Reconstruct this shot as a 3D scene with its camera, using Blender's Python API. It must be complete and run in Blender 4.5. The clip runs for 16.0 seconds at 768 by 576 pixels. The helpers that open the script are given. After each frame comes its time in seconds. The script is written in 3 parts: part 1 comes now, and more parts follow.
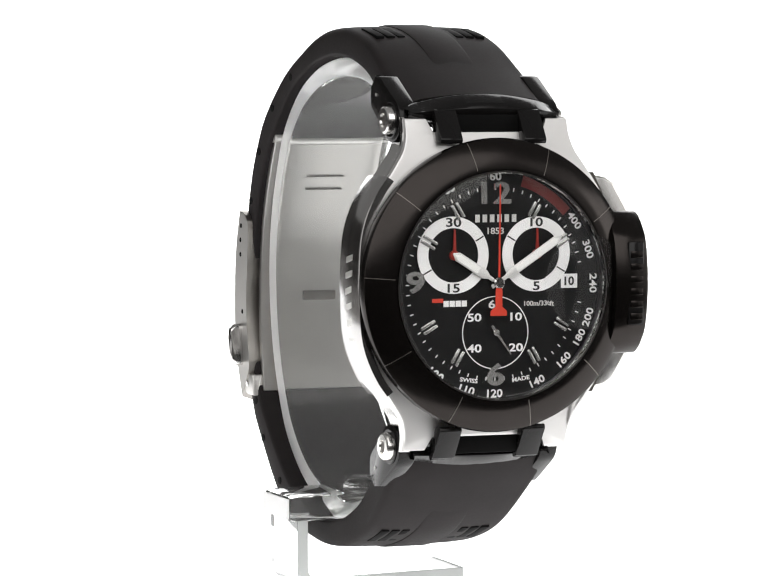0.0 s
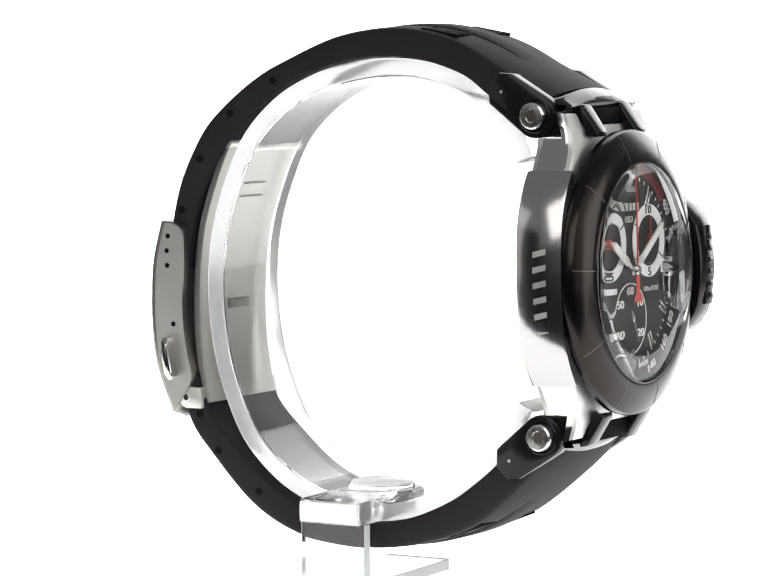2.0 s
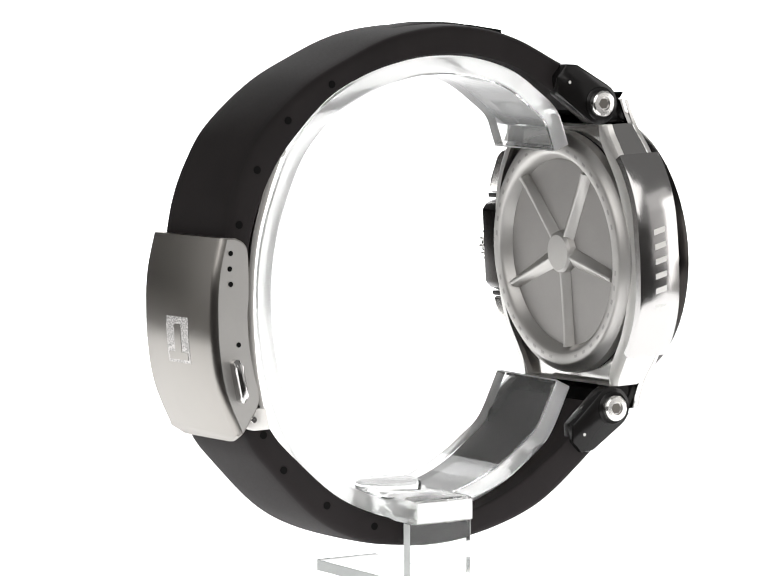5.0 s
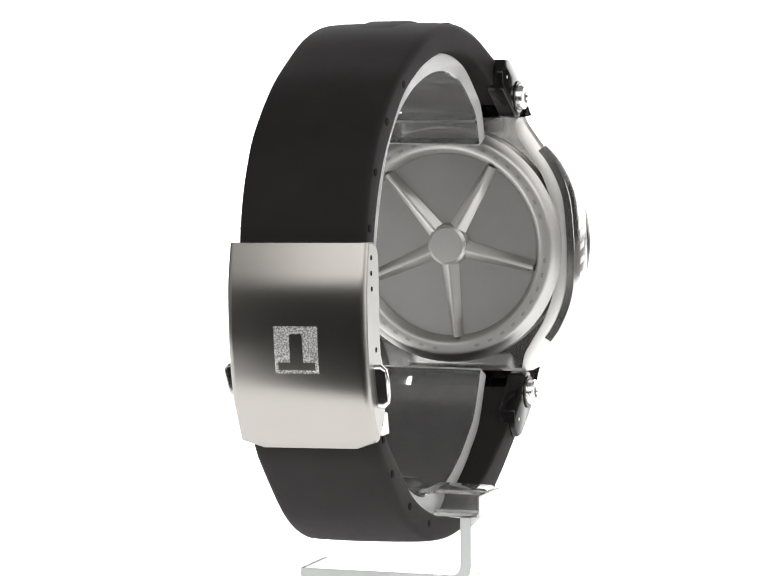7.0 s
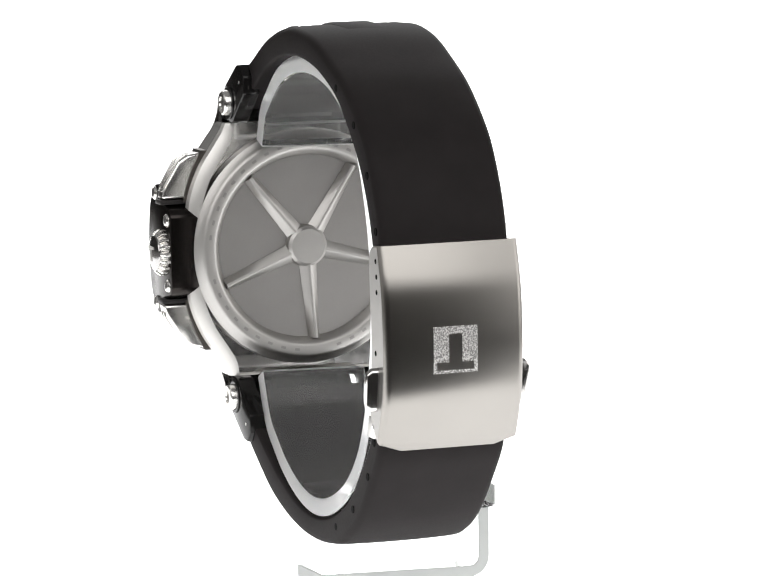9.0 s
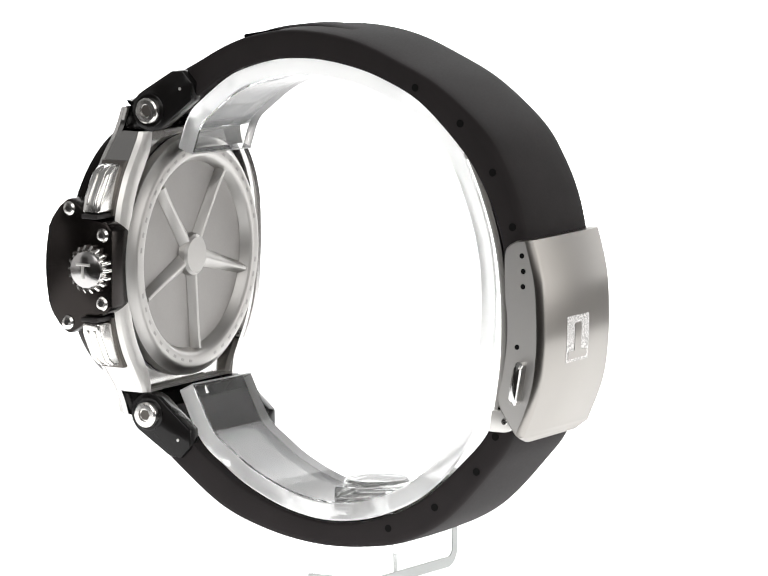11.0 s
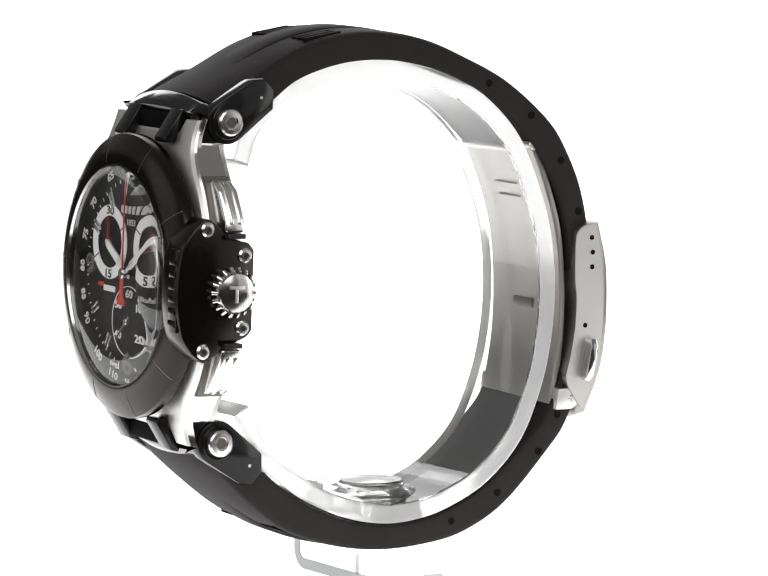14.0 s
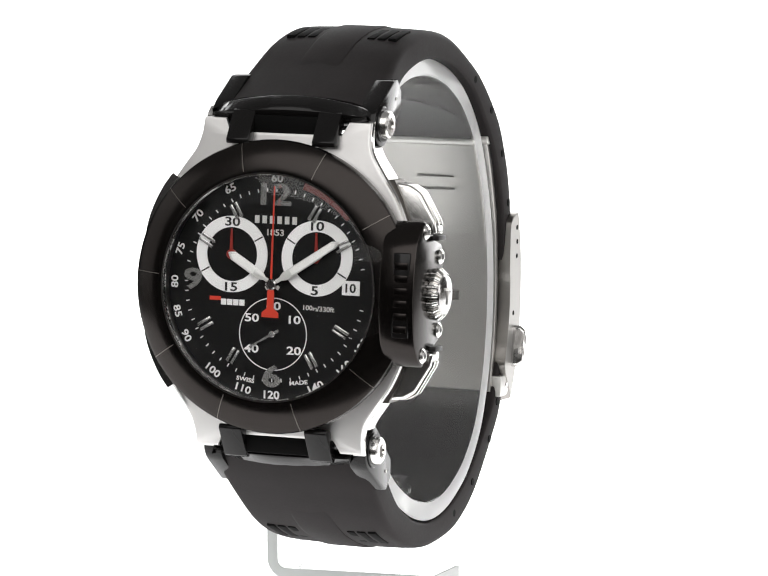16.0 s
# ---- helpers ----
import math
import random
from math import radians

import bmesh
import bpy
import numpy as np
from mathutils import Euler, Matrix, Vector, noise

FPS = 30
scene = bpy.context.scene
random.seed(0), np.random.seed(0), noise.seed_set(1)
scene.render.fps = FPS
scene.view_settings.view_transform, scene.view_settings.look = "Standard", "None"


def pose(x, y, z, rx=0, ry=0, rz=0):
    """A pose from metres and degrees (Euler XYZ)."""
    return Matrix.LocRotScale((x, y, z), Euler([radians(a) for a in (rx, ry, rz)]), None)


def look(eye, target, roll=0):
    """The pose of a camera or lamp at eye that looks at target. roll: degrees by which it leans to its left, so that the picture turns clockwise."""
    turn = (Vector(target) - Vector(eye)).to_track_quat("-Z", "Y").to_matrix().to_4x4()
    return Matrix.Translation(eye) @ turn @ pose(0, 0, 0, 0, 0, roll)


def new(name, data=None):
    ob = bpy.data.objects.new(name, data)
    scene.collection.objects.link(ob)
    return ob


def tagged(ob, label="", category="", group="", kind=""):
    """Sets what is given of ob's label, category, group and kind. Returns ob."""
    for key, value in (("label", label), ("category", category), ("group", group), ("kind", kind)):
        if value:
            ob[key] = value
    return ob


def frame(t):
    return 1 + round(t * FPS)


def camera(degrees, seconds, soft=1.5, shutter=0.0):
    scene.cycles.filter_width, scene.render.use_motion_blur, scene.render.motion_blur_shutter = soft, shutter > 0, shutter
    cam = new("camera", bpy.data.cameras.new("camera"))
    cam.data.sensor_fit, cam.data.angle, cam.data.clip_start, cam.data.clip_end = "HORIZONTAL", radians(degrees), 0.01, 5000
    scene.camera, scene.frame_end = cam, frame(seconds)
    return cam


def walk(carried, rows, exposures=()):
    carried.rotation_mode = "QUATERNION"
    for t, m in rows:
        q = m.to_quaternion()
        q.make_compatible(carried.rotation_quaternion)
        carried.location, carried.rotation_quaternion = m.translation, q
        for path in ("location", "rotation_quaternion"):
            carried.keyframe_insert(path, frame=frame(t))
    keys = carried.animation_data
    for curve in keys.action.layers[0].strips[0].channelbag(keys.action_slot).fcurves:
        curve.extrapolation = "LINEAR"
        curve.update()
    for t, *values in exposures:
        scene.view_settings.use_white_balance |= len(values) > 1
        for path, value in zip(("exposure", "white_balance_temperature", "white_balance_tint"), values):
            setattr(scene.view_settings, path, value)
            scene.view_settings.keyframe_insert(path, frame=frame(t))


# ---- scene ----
# ---- camera ----
CENTRE = 0.0515                      # height of the watch's middle above the table
cam = camera(10.30, 16.0, soft=1.25)
EYE = pose(0, -0.684, CENTRE + 0.06226, 84.45, 0, -0.075) @ pose(0, 0, 0, 0, 0, -0.305)
walk(cam, [(0.0, EYE), (16.0, EYE)], [(0.0, 0.0), (16.0, 0.0)])
# turn of the display in degrees, every half second
TURNS = [23.58, 33.03, 42.57, 52.08, 61.56, 71.01, 80.56, 90.34, 100.71, 111.15, 121.43, 131.37, 141.06, 150.84,
         160.67, 170.45, 180.22, 190.01, 199.81, 209.67, 219.58, 229.62, 239.70, 249.80, 259.88, 269.88, 279.85,
         289.79, 299.75, 309.79, 319.75, 329.52, 339.14]


# ---- light ----
world = bpy.data.worlds.new("studio")
scene.world = world
world.use_nodes = True
world.node_tree.nodes["Background"].inputs["Color"].default_value = (1.0, 0.99, 0.975, 1)
world.node_tree.nodes["Background"].inputs["Strength"].default_value = 0.22


def area_lamp(name, eye, target, sx, sy, watts):
    data = bpy.data.lights.new(name, "AREA")
    data.shape, data.size, data.size_y, data.energy = "RECTANGLE", sx, sy, watts
    data.color = (1.0, 0.985, 0.97)
    ob = new(name, data)
    ob.matrix_world = look(eye, target)
    return ob


area_lamp("softbox_top", (0, -0.80, 0.59), (0, 0, 0.05), 1.8, 0.70, 7.8)
area_lamp("softbox_left", (-0.9, -0.02, 0.25), (0, 0, 0.05), 0.50, 0.6, 0.60)
area_lamp("softbox_side", (0.9, -0.30, 0.25), (0, 0, 0.05), 0.55, 0.6, 0.65)
area_lamp("softbox_right", (0.9, -0.02, 0.12), (0, 0, 0.05), 0.42, 0.5, 1.8)


# ---- materials ----
def material(name, base, rough=0.5, metal=0.0, grain=0.0, grain_scale=2000.0, stretch=(1, 1, 1), bump=0.0, tint=0.12,
             transmission=0.0, ior=1.5, emit=0.0, speckle=False, brushed=None):
    """A principled surface with fine grain and larger, soft wear in colour, gloss and relief."""
    m = bpy.data.materials.new(name)
    m.use_nodes = True
    nt = m.node_tree
    b = nt.nodes["Principled BSDF"]
    b.inputs["Base Color"].default_value = (*base, 1)
    b.inputs["Roughness"].default_value = rough
    b.inputs["Metallic"].default_value = metal
    b.inputs["IOR"].default_value = ior
    b.inputs["Transmission Weight"].default_value = transmission
    if emit:
        b.inputs["Emission Color"].default_value = (1, 1, 1, 1)
        b.inputs["Emission Strength"].default_value = emit
    if brushed:      # highlights spread across the brush lines, along this axis of the thing
        b.inputs["Anisotropic"].default_value = 0.85
        cv = nt.nodes.new("ShaderNodeCombineXYZ")
        for k in range(3):
            cv.inputs[k].default_value = brushed[k]
        vt = nt.nodes.new("ShaderNodeVectorTransform")
        vt.vector_type, vt.convert_from, vt.convert_to = "VECTOR", "OBJECT", "WORLD"
        nt.links.new(cv.outputs[0], vt.inputs[0])
        nt.links.new(vt.outputs[0], b.inputs["Tangent"])
    if transmission or (not grain and not bump):
        return m
    co = nt.nodes.new("ShaderNodeTexCoord")
    mp = nt.nodes.new("ShaderNodeMapping")
    mp.inputs["Scale"].default_value = stretch
    nt.links.new(co.outputs["Object"], mp.inputs["Vector"])
    fine = nt.nodes.new("ShaderNodeTexNoise")
    fine.inputs["Scale"].default_value, fine.inputs["Detail"].default_value = grain_scale, 3
    nt.links.new(mp.outputs["Vector"], fine.inputs["Vector"])
    broad = nt.nodes.new("ShaderNodeTexNoise")
    broad.inputs["Scale"].default_value, broad.inputs["Detail"].default_value = 140, 4
    nt.links.new(co.outputs["Object"], broad.inputs["Vector"])
    mix = nt.nodes.new("ShaderNodeMix")
    mix.data_type = "RGBA"
    mix.inputs[6].default_value = (*[c * (1 - tint) for c in base], 1)
    mix.inputs[7].default_value = (*[min(1, c * (1 + tint)) for c in base], 1)
    if speckle:
        cr = nt.nodes.new("ShaderNodeMapRange")
        cr.inputs["From Min"].default_value, cr.inputs["From Max"].default_value = 0.42, 0.58
        nt.links.new(fine.outputs["Fac"], cr.inputs["Value"])
        nt.links.new(cr.outputs["Result"], mix.inputs[0])
    else:
        nt.links.new(broad.outputs["Fac"], mix.inputs[0])
    nt.links.new(mix.outputs[2], b.inputs["Base Color"])
    if grain:
        rr = nt.nodes.new("ShaderNodeMapRange")
        rr.inputs["To Min"].default_value, rr.inputs["To Max"].default_value = max(0.02, rough - grain), rough + grain
        nt.links.new(fine.outputs["Fac"], rr.inputs["Value"])
        nt.links.new(rr.outputs["Result"], b.inputs["Roughness"])
    if bump:
        bp = nt.nodes.new("ShaderNodeBump")
        bp.inputs["Strength"].default_value, bp.inputs["Distance"].default_value = bump, 0.0001
        nt.links.new(fine.outputs["Fac"], bp.inputs["Height"])
        nt.links.new(bp.outputs["Normal"], b.inputs["Normal"])
    return m


RUBBER = material("black_rubber", (0.0215, 0.0190, 0.0193), 0.6, ior=1.15, grain=0.06, grain_scale=2500, bump=0.04, tint=0.2)
# near black: stands for shade in holes and slots, also darkens embossed bars
RUBBER_DARK = material("near_black_rubber", (0.006, 0.006, 0.006), 0.7, ior=1.12, grain=0.05, bump=0.1)
PVD = material("black_coated_steel", (0.027, 0.0235, 0.022), 0.205, 0.9, grain=0.05, grain_scale=900, bump=0.015)
LINK = material("black_lacquered_steel", (0.008, 0.0075, 0.0075), 0.14, ior=1.32, grain=0.05, grain_scale=900, bump=0.02)
PVD_MATT = material("matt_black_steel", (0.03, 0.028, 0.028), 0.42, 0.6, grain=0.08, grain_scale=1500, bump=0.05)
STEEL = material("polished_steel", (0.60, 0.59, 0.58), 0.13, 1.0, grain=0.05, grain_scale=900, bump=0.02, tint=0.05)
FLANK = material("fine_satin_steel", (0.50, 0.49, 0.485), 0.16, 1.0, grain=0.05, grain_scale=1200, bump=0.03, tint=0.04)
CLASP = material("clasp_steel", (0.36, 0.345, 0.325), 0.31, 1.0, grain=0.02, grain_scale=1400, stretch=(6, 1, 0.05), bump=0.004, tint=0.03, brushed=(1, 0, 0))
CASE = material("satin_case_steel", (0.72, 0.71, 0.70), 0.46, 1.0, grain=0.06, grain_scale=2200, bump=0.06, tint=0.04)
SCREW = material("bright_screw_steel", (0.8, 0.79, 0.77), 0.22, 1.0, grain=0.08, grain_scale=1500, bump=0.04, tint=0.06)
SATIN = material("satin_steel", (0.66, 0.65, 0.63), 0.42, 1.0, grain=0.08, grain_scale=2500, bump=0.08, tint=0.06)
BACK = material("satin_back_steel", (0.50, 0.49, 0.475), 0.44, 1.0, grain=0.06, grain_scale=2500, bump=0.04, tint=0.06)
FINE_MARK = material("faint_engraving", (0.36, 0.35, 0.34), 0.45, 1.0, grain=0.08, grain_scale=2500, bump=0.06, tint=0.10)
# recess steel, darker than the rest of the back
RECESS = material("darker_recess_steel", (0.34, 0.33, 0.32), 0.46, 1.0, grain=0.06, grain_scale=2500, bump=0.06, tint=0.08)
BLADE = material("satin_blade_steel", (0.385, 0.375, 0.36), 0.36, 1.0, grain=0.10, grain_scale=900, stretch=(0.06, 1, 6), bump=0.08, tint=0.08)
BLAST = material("blasted_steel", (0.56, 0.55, 0.54), 0.45, 1.0, grain=0.2, grain_scale=3600, bump=1.0, tint=0.38, speckle=True)
DIAL = material("black_dial", (0.006, 0.006, 0.006), 0.38, ior=1.3, grain=0.02, grain_scale=1800, tint=0.15)
WHITE = material("white_print", (0.90, 0.90, 0.89), 0.5, grain=0.05)
SILVER = material("silver_index", (0.72, 0.72, 0.70), 0.3, 0.35, grain=0.05)
LUME = material("luminous_white", (0.90, 0.90, 0.87), 0.45, grain=0.05)
POLISHED = material("polished_index", (0.64, 0.64, 0.62), 0.24, 0.9, grain=0.05)
SUB_RED = material("deep_red_lacquer", (0.28, 0.02, 0.012), 0.35, grain=0.05)
BLACK = material("black_print", (0.012, 0.012, 0.012), 0.5, grain=0.05)
RED = material("red_lacquer", (0.62, 0.045, 0.02), 0.35, grain=0.05)
RED_PRINT = material("dark_red_print", (0.16, 0.012, 0.01), 0.45, grain=0.05)
RISER = material("bent_acrylic", (0.88, 0.895, 0.885), 0.03, transmission=1.0, ior=1.42)
FROST = material("frosted_acrylic", (0.98, 0.98, 0.98), 0.5, transmission=0.2, ior=1.2)
# grey painted in for the dark refraction lines of clear edges
RIM = material("grey_refraction_edge", (0.62, 0.64, 0.63), 0.4, transmission=0.3, ior=1.3)
EDGE = material("frosted_acrylic_edge", (0.98, 0.98, 0.98), 0.3, transmission=0.8, ior=1.12)
# one grey for bezel glints and for shade in gaps, sockets and slits
STEEL_LINE = material("groove_grey", (0.13, 0.12, 0.11), 0.4, 0.9, grain=0.1)
GLASS = material("sapphire_glass", (1, 1, 1), 0.0, transmission=1.0, ior=1.4)
LENS = material("lens_glass", (1, 1, 1), 0.0, transmission=1.0, ior=1.25)
ACRYLIC = material("clear_acrylic", (0.985, 0.99, 0.985), 0.02, transmission=0.96, ior=1.22)
# glow of the added screen, mirrored by crystal and steel
SCREEN_GLOW = material("glowing_white_screen", (0.85, 0.85, 0.85), 0.6, emit=3.4)
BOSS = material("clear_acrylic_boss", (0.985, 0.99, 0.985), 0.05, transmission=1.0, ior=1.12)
# emission added to the sheet so the background clips to white
TABLE = material("glowing_white_acrylic", (0.85, 0.85, 0.85), 0.6, emit=1.32)
DARK_SCREEN = material("dark_unseen_screen", (0.075, 0.071, 0.068), 0.9, grain=0.05, grain_scale=60)
FLOOR = material("grey_studio_floor", (0.22, 0.21, 0.2), 0.7, grain=0.05, grain_scale=60)


# ---- mesh helpers (numbers in millimetres) ----
def finish(bm, smooth=True, angle=32):
    bmesh.ops.recalc_face_normals(bm, faces=bm.faces[:])
    for f in bm.faces:
        f.smooth = smooth
    for e in bm.edges:
        if len(e.link_faces) == 2 and e.calc_face_angle(0) > radians(angle):
            e.smooth = False


def part(name, bm, mat, parent=None, label="", m=None, smooth=True, angle=32):
    """Link a bmesh, in millimetres, as one mesh object under a thing or part."""
    finish(bm, smooth, angle)
    bmesh.ops.scale(bm, vec=(0.001,) * 3, verts=bm.verts[:])
    me = bpy.data.meshes.new(name)
    bm.to_mesh(me)
    bm.free()
    me.materials.append(mat)
    ob = new(name, me)
    if parent:
        ob.parent = parent
    if m is not None:
        ob.matrix_basis = m
    if label:
        tagged(ob, label)
    return ob


def loft(sections, cap=True, bm=None):
    bm = bm or bmesh.new()
    rings = [[bm.verts.new(v) for v in s] for s in sections]
    n = len(rings[0])
    for a, b in zip(rings, rings[1:]):
        for i in range(n):
            bm.faces.new((a[i], a[(i + 1) % n], b[(i + 1) % n], b[i]))
    if cap:
        bm.faces.new(rings[0])
        bm.faces.new(rings[-1][::-1])
    return bm


def bevel_all(bm, width, segments=2, angle=25):
    if width <= 0:
        return bm
    bmesh.ops.recalc_face_normals(bm, faces=bm.faces[:])
    es = [e for e in bm.edges if len(e.link_faces) == 2 and e.calc_face_angle(0) > radians(angle)]
    bmesh.ops.bevel(bm, geom=es, offset=width, segments=segments, profile=0.5, affect="EDGES", clamp_overlap=True)
    return bm


def prism(poly, axis, a, b, width=0.0, segments=2, bm=None):
    """Extrude a polygon along an axis: (y, z) along x, (x, z) along y, (x, y) along z."""
    def put(p, h):
        return {"x": (h, p[0], p[1]), "y": (p[0], h, p[1]), "z": (p[0], p[1], h)}[axis]
    own = loft([[put(p, a) for p in poly], [put(p, b) for p in poly]])
    bevel_all(own, width, segments)
    if bm is None:
        return own
    return merge(bm, own)


def merge(bm, other):
    me = bpy.data.meshes.new("tmp")
    other.to_mesh(me)
    other.free()
    bm.from_mesh(me)
    bpy.data.meshes.remove(me)
    return bm


def box(x0, x1, y0, y1, z0, z1, width=0.0, bm=None):
    return prism([(x0, z0), (x1, z0), (x1, z1), (x0, z1)], "y", y0, y1, width, 2, bm)


def lathe(profile, axis="y", at=(0, 0, 0), n=96, closed=False):
    """Turn a profile of (radius, height) about an axis through at; radius 0 closes it."""
    bm = bmesh.new()

    def put(r, h, a):
        c, s = r * math.cos(a), r * math.sin(a)
        v = {"y": (c, h, s), "x": (h, c, s), "z": (c, s, h)}[axis]
        return [p + q for p, q in zip(v, at)]
    rings = []
    for r, h in profile:
        if r == 0:
            rings.append([bm.verts.new(put(0, h, 0))])
        else:
            rings.append([bm.verts.new(put(r, h, 2 * math.pi * i / n)) for i in range(n)])
    pairs = list(zip(rings, rings[1:]))
    if closed:
        pairs.append((rings[-1], rings[0]))
    for a, b in pairs:
        for i in range(n):
            j = (i + 1) % n
            if len(a) == 1 and len(b) == 1:
                continue
            if len(a) == 1:
                bm.faces.new((a[0], b[j], b[i]))
            elif len(b) == 1:
                bm.faces.new((a[i], a[j], b[0]))
            else:
                bm.faces.new((a[i], a[j], b[j], b[i]))
    return bm


def spline(points, n):
    """n + 1 points on a Catmull-Rom curve through the given ones."""
    pts = [Vector(p) for p in points]
    pts = [2 * pts[0] - pts[1]] + pts + [2 * pts[-1] - pts[-2]]
    out, spans = [], len(pts) - 3
    for i in range(n + 1):
        u = min(i / n * spans, spans - 1e-9)
        k = int(u)
        t = u - k
        p0, p1, p2, p3 = pts[k:k + 4]
        out.append(0.5 * (2 * p1 + (p2 - p0) * t + (2 * p0 - 5 * p1 + 4 * p2 - p3) * t * t + (3 * p1 - p0 - 3 * p2 + p3) * t ** 3))
    return out


def band(outer, inner, widths, n, round_out=1.2, round_in=0.5, crown=0.0, arch=0.0):
    """A strap-like band: outer and inner (y, z) curves, half widths along them; corners rounded, the outside slightly domed and arched at its start."""
    o, i = spline(outer, n), spline(inner, n)
    w = spline([(v, 0) for v in widths], n)
    secs = []
    for j, (a, b, hw) in enumerate(zip(o, i, w)):
        h, d = hw[0], (a - b)
        c = arch * max(0, 1 - j / 36) ** 1.5
        t = d.length - c
        u = d.normalized()
        ring = []
        for sx in (1, -1):
            xs = []
            for k in range(5):
                ang = math.pi / 2 * k / 4
                xs.append((h - round_out + round_out * math.cos(ang), t - round_out + round_out * math.sin(ang)))
            lower = [(h - round_in + round_in * math.sin(math.pi / 2 * k / 3), round_in - round_in * math.cos(math.pi / 2 * k / 3)) for k in range(4)]
            side = lower + xs
            if sx < 0:
                side = [(-p, q) for p, q in side[::-1]]
            ring += side
            if sx > 0:
                ring += [(h * f, t + (crown + c) * (1 - f * f)) for f in (0.75, 0.5, 0.25, 0, -0.25, -0.5, -0.75)]
        secs.append([(p, b[0] + u[0] * q, b[1] + u[1] * q) for p, q in ring])
    return loft(secs)


def text_mesh(body, size, depth=0.05, weight=0.018):
    """Built-in lettering, centred, lying in x and z, facing -y, in millimetres."""
    cu = bpy.data.curves.new("lettering", "FONT")
    cu.body, cu.size, cu.extrude, cu.resolution_u = body, size, depth, 3
    cu.align_x, cu.align_y = "CENTER", "CENTER"
    cu.offset = size * weight
    ob = new("lettering", cu)
    me = bpy.data.meshes.new_from_object(ob.evaluated_get(bpy.context.evaluated_depsgraph_get()))
    bpy.data.objects.remove(ob)
    bpy.data.curves.remove(cu)
    bm = bmesh.new()
    bm.from_mesh(me)
    bpy.data.meshes.remove(me)
    xs, ys = [v.co.x for v in bm.verts], [v.co.y for v in bm.verts]
    cx, cy = (min(xs) + max(xs)) / 2, (min(ys) + max(ys)) / 2
    for v in bm.verts:
        v.co = (v.co.x - cx, -v.co.z, v.co.y - cy)
    return bm


def moved(bm, x=0, y=0, z=0, clock=0, wide=1.0, tall=1.0):
    """Stretch, turn clockwise as read from the front, then shift."""
    a = radians(clock)
    for v in bm.verts:
        p, q = v.co.x * wide, v.co.z * tall
        v.co = (p * math.cos(a) + q * math.sin(a) + x, v.co.y + y, -p * math.sin(a) + q * math.cos(a) + z)
    return bm


def ring(r0, r1, y0, y1, x, z, n=72):
    return lathe([(r0, y0), (r1, y0), (r1, y1), (r0, y1)], "y", (x, 0, z), n, closed=True)


def disc(r, y0, y1, x, z, n=48, ch=0.0):
    return lathe([(0, y0), (r - ch, y0), (r, y0 + ch), (r, y1), (0, y1)], "y", (x, 0, z), n)


def side_disc(r, x0, x1, y, z, n=32, ch=0.0):
    return lathe([(0, x0), (r, x0), (r, x1 - math.copysign(ch, x1 - x0)), (r - ch, x1), (0, x1)], "x", (0, y, z), n)


# ---- the studio ----
def studio():
    # table sheet, swept up behind into a backdrop; glow added so it renders pure white
    prof = [(-0.08, 0.0)] + [(0.75 + 0.35 * math.sin(a), 0.35 - 0.35 * math.cos(a)) for a in [math.pi / 2 * k / 10 for k in range(11)]] + [(1.1, 1.3)]
    out = prof + [(y + 0.006, z - 0.006) for y, z in prof[::-1]]
    bm = prism([(y * 1000, z * 1000) for y, z in out], "x", -260, 260)
    tagged(part("table_sweep", bm, TABLE), "white acrylic sheet swept up into a seamless backdrop, with added glow", "backdrop", kind="structure")
    # screen out of view, added to whiten reflections from behind
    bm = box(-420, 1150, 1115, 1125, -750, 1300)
    tagged(part("backdrop", bm, SCREEN_GLOW), "unseen glowing white screen behind the table, added for reflections", "backdrop", kind="structure")
    # unseen dark screens all round, added to keep ambient light out of reflections
    bm = box(-2050, 2050, -1460, -1400, -750, 230)
    tagged(part("dark_screen_front", bm, DARK_SCREEN), "unseen dark grey screen behind the camera, added to darken reflections", "wall", kind="structure")
    for name, x in (("dark_screen_left", -2110), ("dark_screen_right", 2050)):
        bm = box(x, x + 60, -1400, 2400, -750, 640)
        tagged(part(name, bm, DARK_SCREEN), "unseen dark grey screen beside the table, added to darken reflections", "wall", kind="structure")
    bm = box(-2110, 2110, 2400, 2460, -750, 640)
    tagged(part("dark_screen_back", bm, DARK_SCREEN), "unseen dark grey screen behind the glowing one, added to close the studio", "wall", kind="structure")
    bm = box(-2500, 2500, -2500, 2500, -800, -750)
    tagged(part("floor", bm, FLOOR), "grey studio floor", "floor", kind="structure")
    bm = box(-850, 850, -70, 1050, -750, -8)
    tagged(part("table_base", bm, FLOOR), "grey plinth under the white shooting sheet", "table", kind="structure")


studio()

# ---- the watch ----
# x towards three o'clock, y towards the clasp, z towards twelve; origin on the axis of turning
watch = new("wrist_watch")
tagged(watch, "steel chronograph watch with black bezel, black dial and black rubber strap", "watch")
HEAD = Matrix.Translation((0, -0.0409, 0)) @ pose(0, 0, 0, -1.9) @ Matrix.Translation((0, 0.040, 0))
STRAP = Matrix.Translation((0, -0.035, 0)) @ pose(0, 0, 0, 0, 0, -0.7) @ Matrix.Translation((0, 0.035, 0))
CZ = 0.4           # dial's middle


